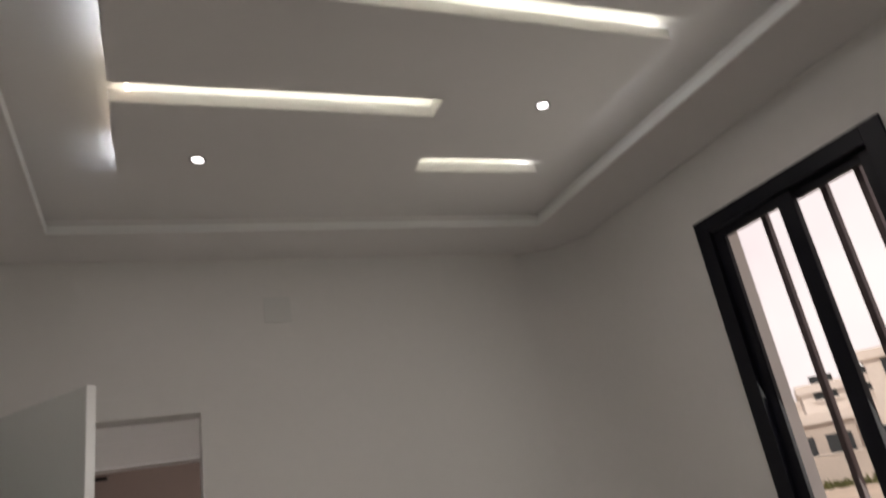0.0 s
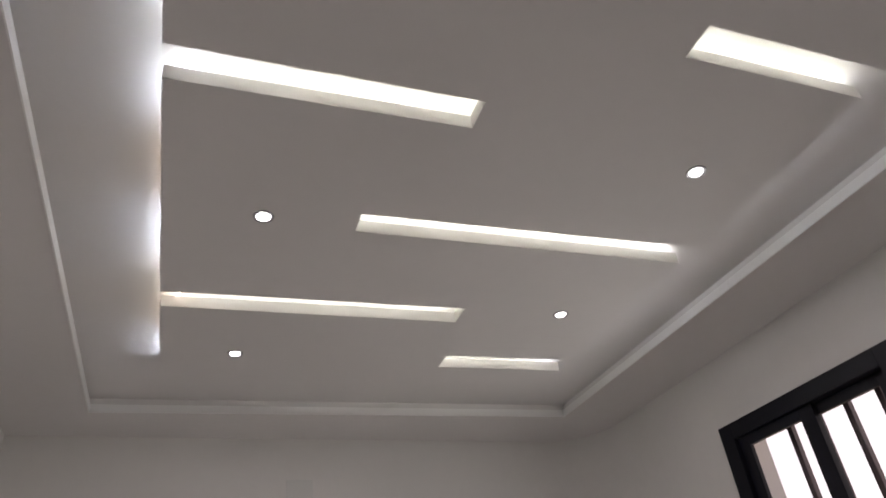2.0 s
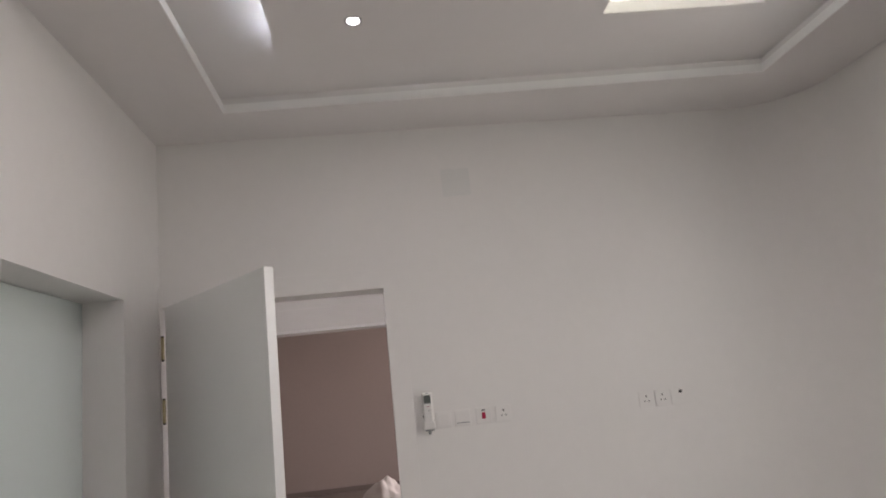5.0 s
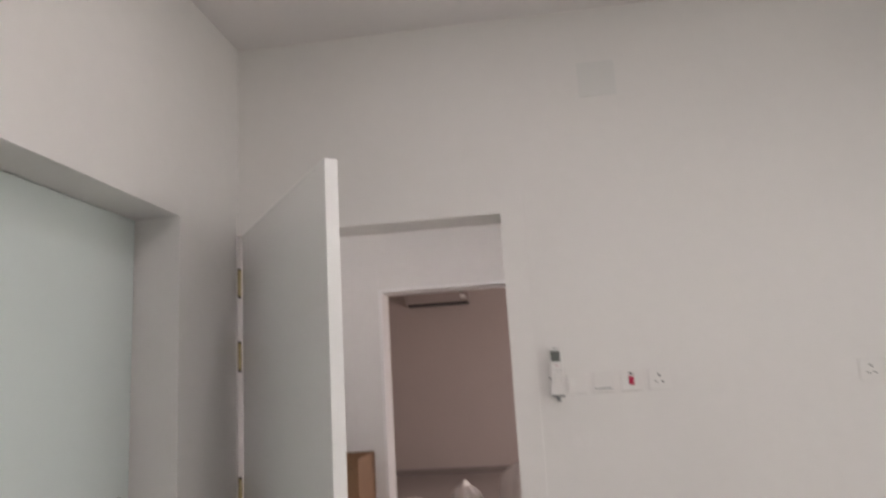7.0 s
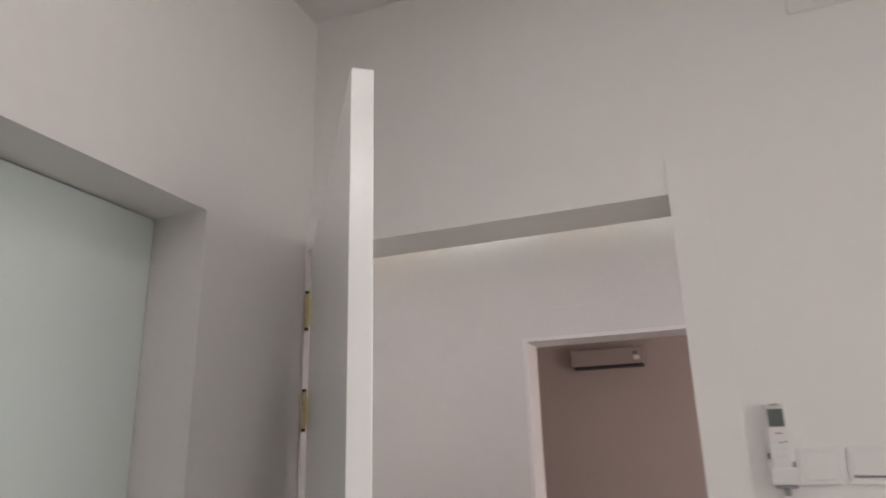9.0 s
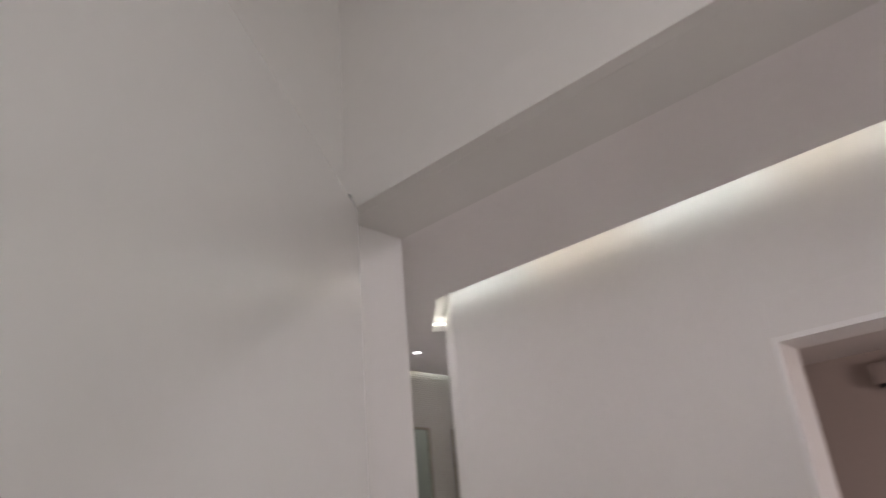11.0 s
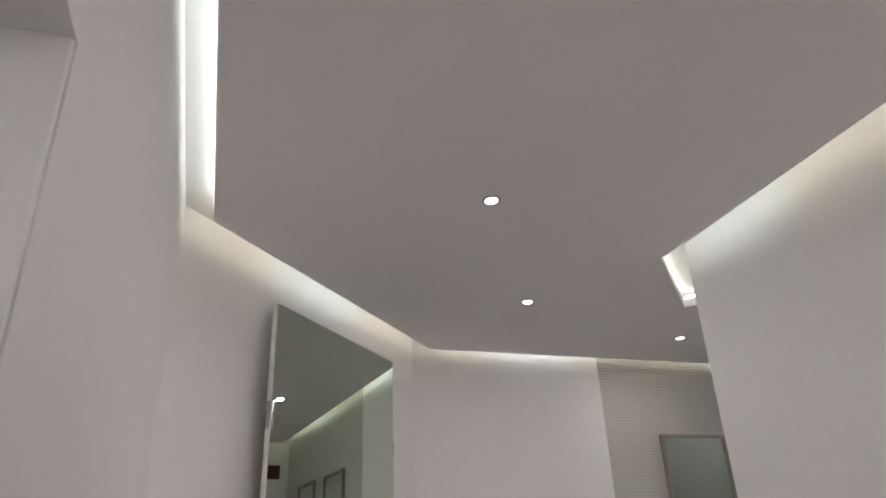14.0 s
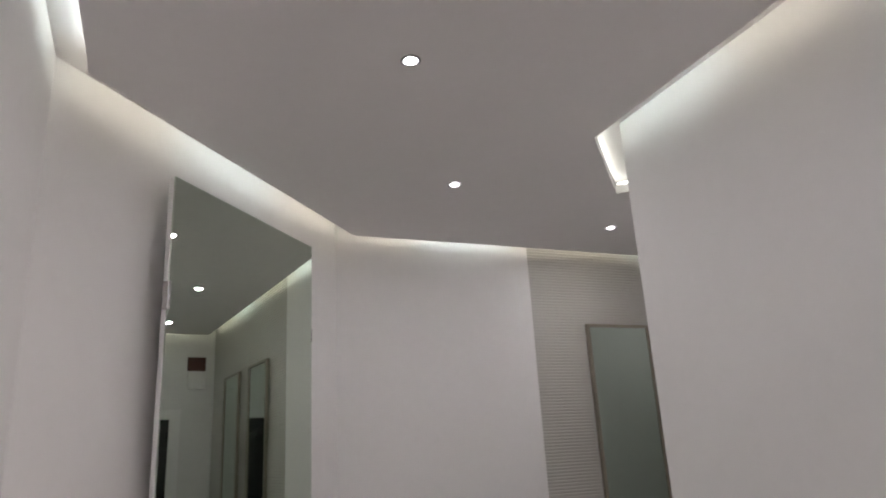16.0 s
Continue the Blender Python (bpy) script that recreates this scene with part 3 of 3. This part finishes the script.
def socket(x0, x1, za, zb, label):
    s = plate("wall_socket", x0, x1, za, zb, label, "socket", "wall fittings")
    c, m = (x0 + x1) / 2, (za + zb) / 2
    for r in ((c - 0.003, m + 0.010, c + 0.003, m + 0.019), (c - 0.014, m - 0.011, c - 0.007, m - 0.006), (c + 0.007, m - 0.011, c + 0.014, m - 0.006)):
        boxes("pin_hole", DARK, (r[0], -0.0082, r[1], r[2], -0.007, r[3]), parent=s)
    return s


socket(1.506, 1.580, z0, z1, "white three-pin wall socket")
socket(2.204, 2.276, z0 - 0.012, z1 - 0.008, "white three-pin wall socket")
socket(2.284, 2.356, z0 - 0.012, z1 - 0.008, "white three-pin wall socket")
tvs = plate("aerial_outlet", 2.364, 2.436, z0 - 0.012, z1 - 0.008, "white aerial outlet plate with a dark socket", "outlet", "wall fittings")
bm = bmesh.new()
cyl(bm, (2.412, -0.0095, z1 - 0.026), 0.008, 0.008, 'Y', 16)
part("aerial_jack", bm, DARK, tvs, "dark round jack")


# ---- corridor: mirror on the diagonal wall ----
M0, M1 = Vector((-2.07, 0.454, 0)), Vector((-2.815, 1.101, 0))
mang = math.degrees(math.atan2(M1.y - M0.y, M1.x - M0.x))
mlen = (M1 - M0).length
M0, mang = M0 + Vector((0.013, 0.015, 0)), mang + 0.2
mm = thing("wall_mirror", "tall frameless mirror on a white backing board", "mirror", m=pose(M0.x, M0.y, 0, 0, 0, mang))
bm = bmesh.new()
box(bm, 0.0, 0.005, 0.55, mlen, 0.023, 2.633, bevel=0.002)
part("backing", bm, TRIM, mm, "white backing board")
for zz in (0.8, 2.3):
    boxes("cleat", TRIM, (0.12, 0.023, zz, mlen - 0.12, 0.09, zz + 0.06), parent=mm)
bm = bmesh.new()
box(bm, 0.002, 0.0, 0.554, mlen - 0.002, 0.0045, 2.636)
part("glass", bm, MIRROR, mm, "silvered mirror glass")
for zz in (0.9, 2.2):
    boxes("clip", CHROME, (-0.004, -0.003, zz - 0.05, 0.012, 0.02, zz + 0.05), parent=mm, bevel=0.001, label="chrome clip")
    boxes("clip", CHROME, (mlen - 0.003, -0.002, zz - 0.03, mlen + 0.002, 0.02, zz + 0.03), parent=mm, bevel=0.001, label="chrome clip")


def framed_mirror(y0, y1):
    e = thing("framed_mirror", "tall narrow mirror in a thin bronze frame", "mirror", "framed mirrors on the ribbed wall")
    z0, z1, x0 = 0.45, 2.35, -3.132
    for r in ((x0, y0, z0, x0 + 0.022, y0 + 0.02, z1), (x0, y1 - 0.02, z0, x0 + 0.022, y1, z1), (x0, y0 + 0.02, z1 - 0.018, x0 + 0.022, y1 - 0.02, z1), (x0, y0 + 0.02, z0, x0 + 0.022, y1 - 0.02, z0 + 0.018)):
        boxes("frame_rail", BRONZE, r, parent=e, bevel=0.002)
    boxes("glass", MIRROR_G, (x0, y0 + 0.02, z0 + 0.018, x0 + 0.014, y1 - 0.02, z1 - 0.018), parent=e, label="silvered mirror glass")


framed_mirror(2.868, 3.338)
framed_mirror(3.62, 4.09)

# far end of the passage, seen in the mirror
fd = thing("passage_door", "white framed door with dark glass", "door")
boxes("frame_side", TRIM, (-2.86, 4.585, 0, -2.77, 4.6, 2.13), parent=fd, bevel=0.002)
boxes("frame_head", TRIM, (-2.77, 4.585, 2.05, -2.156, 4.6, 2.13), parent=fd, bevel=0.002)
boxes("leaf", DGLASS, (-2.78, 4.63, 0.0, -2.156, 4.66, 2.05), parent=fd, label="dark glass leaf")
jb = thing("junction_box", "open timber-lined recess with a white cover hanging under it", "junction box")
boxes("recess_lining", REDWOOD, (-3.06, 4.592, 2.475, -2.90, 4.6, 2.60), parent=jb, label="dark red timber lining")
boxes("cover", PLASTIC, (-3.065, 4.565, 2.31, -2.905, 4.6, 2.472), parent=jb, bevel=0.006, label="white cover")
for xx in (-3.03, -2.94):
    e = thing("passage_switch", "white switch plate on the passage wall", "switch", "passage switches")
    boxes("face_plate", PLASTIC, (xx - 0.04, 4.59, 1.43, xx + 0.04, 4.6, 1.51), parent=e, bevel=0.003)
    boxes("rocker", PLASTIC, (xx - 0.025, 4.586, 1.445, xx + 0.025, 4.59, 1.495), parent=e, bevel=0.001)


# ---- corridor box, living room things ----
cb = thing("cardboard_box", "tall open brown cardboard box standing by the doorway", "box")
bx0, bx1, by0, by1, bh = -0.36, 0.014, 1.67, 2.105, 1.055
for r in ((bx0, by0, 0, bx1, by0 + 0.006, bh), (bx0, by1 - 0.006, 0, bx1, by1, bh), (bx0, by0 + 0.006, 0, bx0 + 0.006, by1 - 0.006, bh), (bx1 - 0.006, by0 + 0.006, 0, bx1, by1 - 0.006, bh)):
    boxes("side", CARD, r, parent=cb)
boxes("bottom", CARDIN, (bx0 + 0.006, by0 + 0.006, 0.002, bx1 - 0.006, by1 - 0.006, 0.008), parent=cb)
boxes("print_line", CARDIN, (bx0 + 0.05, by0 - 0.001, bh - 0.055, bx1 - 0.03, by0, bh - 0.05), parent=cb)

ac = thing("air_conditioner", "white split air conditioner unit high on the wall", "air conditioner")
ax0, ax1, ay, az0, az1 = -0.885, 0.165, 8.67, 2.668, 2.95
bm = bmesh.new()
box(bm, ax0, ay - 0.21, az0 + 0.03, ax1, ay, az1, bevel=0.025)
part("body", bm, ACP, ac)
bm = bmesh.new()
box(bm, ax0 + 0.05, ay - 0.216, az0 + 0.075, ax1 - 0.05, ay - 0.208, az1 - 0.03, bevel=0.004)
part("front_panel", bm, ACP, ac)
boxes("louvre", DARK, (ax0 + 0.05, ay - 0.212, az0 - 0.002, ax1 - 0.02, ay - 0.05, az0 + 0.036), parent=ac, bevel=0.003, label="dark air outlet louvre")
boxes("display", LCD, (ax1 - 0.15, ay - 0.219, az0 + 0.17, ax1 - 0.09, ay - 0.2165, az0 + 0.21), parent=ac)
boxes("energy_sticker", PLATE, (ax1 - 0.14, ay - 0.219, az0 + 0.09, ax1 - 0.06, ay - 0.2165, az0 + 0.15), parent=ac)


def sack(x, y, sx, sy, h, seed, neck):
    rng = random.Random(seed)
    bm = bmesh.new()
    bmesh.ops.create_icosphere(bm, subdivisions=4, radius=1.0)
    off = Vector((rng.uniform(0, 50), rng.uniform(0, 50), seed))
    for v in bm.verts:
        c = v.co.copy()
        k = 1 + 0.16 * noise.noise(c * 2.2 + off) + 0.07 * noise.noise(c * 6 + off)
        zz = max(c.z, -0.72) + 0.72
        r = 1.0
        if c.z > 0.45:
            r = 1.0 - neck * (c.z - 0.45) / 0.55
        v.co = Vector((x + c.x * k * r * sx, y + c.y * k * r * sy, zz / 1.72 * h * (1 + 0.12 * noise.noise(c * 3 + off) * (zz > 0.05))))
    ob = part("plastic_sack", bm, BAG, smooth=True)
    return tagged(ob, "crumpled white plastic sack standing on the floor", "sack", "sacks in the living room")


sack(-0.30, 5.0, 0.42, 0.3, 0.26, 3, 0.5)
sack(0.28, 5.1, 0.17, 0.2, 0.42, 7, 0.75)
sack(0.93, 5.0, 0.28, 0.26, 0.60, 11, 0.25)

# ---- outside ----
CLOUD = bpy.data.materials.new("overcast_cloud")
CLOUD.use_nodes = True
cn, cl = CLOUD.node_tree.nodes, CLOUD.node_tree.links
cb_ = cn["Principled BSDF"]
cb_.inputs["Base Color"].default_value = (0, 0, 0, 1)
ct, cr, cc = cn.new("ShaderNodeTexNoise"), cn.new("ShaderNodeValToRGB"), cn.new("ShaderNodeTexCoord")
ct.inputs["Scale"].default_value, ct.inputs["Detail"].default_value = 0.006, 5
cr.color_ramp.elements[0].color, cr.color_ramp.elements[1].color = (0.80, 0.76, 0.82, 1), (1.0, 0.98, 1.0, 1)
cr.color_ramp.elements[0].position, cr.color_ramp.elements[1].position = 0.35, 0.65
cl.new(cc.outputs["Object"], ct.inputs["Vector"])
cl.new(ct.outputs["Fac"], cr.inputs["Fac"])
cl.new(cr.outputs[0], cb_.inputs["Emission Color"])
cb_.inputs["Emission Strength"].default_value = 3.0
structure(boxes("backdrop", CLOUD, (320, -700, -3.3, 321, 700, 420)), "pale overcast sky in the distance")
GZ = -0.7
structure(boxes("ground", SAND, (-900, -900, GZ - 0.2, 1800, 900, GZ)), "sandy open ground outside the window")


def house(x, y, w, d, h, rz, storeys, mwall, label):
    e = thing("house", label, "house", "houses across the open ground", pose(x, y, GZ, 0, 0, rz))
    boxes("wall", mwall, (-d / 2, -w / 2, 0, d / 2, w / 2, h), parent=e)
    boxes("parapet", CREAM, (-d / 2 - 0.2, -w / 2 - 0.2, h, d / 2 + 0.2, w / 2 + 0.2, h + 0.5), parent=e)
    for s in range(storeys):
        n = max(2, int(w / 3.2))
        for k in range(n):
            yy = -w / 2 + (k + 0.5) * w / n
            zz = 1.0 + s * 3.2
            wv = boxes("window", WGLASS, (-d / 2 - 0.03, yy - 0.6, zz, -d / 2 + 0.02, yy + 0.6, zz + 1.3), parent=e)
            boxes("sill", CREAM, (-d / 2 - 0.14, yy - 0.75, zz - 0.12, -d / 2, yy + 0.75, zz), parent=wv)
    return e


house(38.5, 25.5, 5, 6, 4.6, 42, 2, CREAM, "pale cream rendered two storey house with flat roof")
house(33.5, 24.2, 3.5, 4, 2.9, 42, 1, GREYW, "low grey rendered outhouse beside the house")
house(45.5, 24, 7, 6, 3.6, 36, 1, CREAM, "low cream bungalow behind the outhouse")
house(38.5, 20.3, 5.5, 5, 5.6, 34, 2, CREAM, "pale cream rendered house with many windows")
house(48, 15.5, 7, 6, 4.4, 25, 2, GREYW, "grey rendered unfinished two storey house")
house(60, 45, 12, 8, 5.2, 45, 2, CREAM, "pale cream house far off across the sand")
bw = thing("boundary_wall", "grey block boundary wall across the sand", "wall", m=pose(31.2, 21.5, GZ, 0, 0, 40))
boxes("wall_run", GREYW, (-0.1, -9, 0, 0.1, 9, 1.35), parent=bw)
boxes("coping", CREAM, (-0.14, -9, 1.35, 0.14, 9, 1.42), parent=bw)
bm = bmesh.new()
rng = random.Random(5)
for k in range(1500):
    a0, d0 = rng.uniform(-9, 9), rng.uniform(0.3, 3.0)
    x, y = 31.2 - d0 * 0.766 - a0 * 0.643, 21.5 - d0 * 0.643 + a0 * 0.766
    h, a, s = rng.uniform(0.1, 0.4), rng.uniform(0, 6.28), rng.uniform(0.04, 0.12)
    bm.faces.new([bm.verts.new((x - s * math.cos(a), y - s * math.sin(a), GZ)), bm.verts.new((x + s * math.cos(a), y + s * math.sin(a), GZ)), bm.verts.new((x + rng.uniform(-.15, .15), y + rng.uniform(-.15, .15), GZ + h))])
tagged(part("grass", bm, GRASS), "dry green grass along the boundary wall", "grass", kind="stuff")
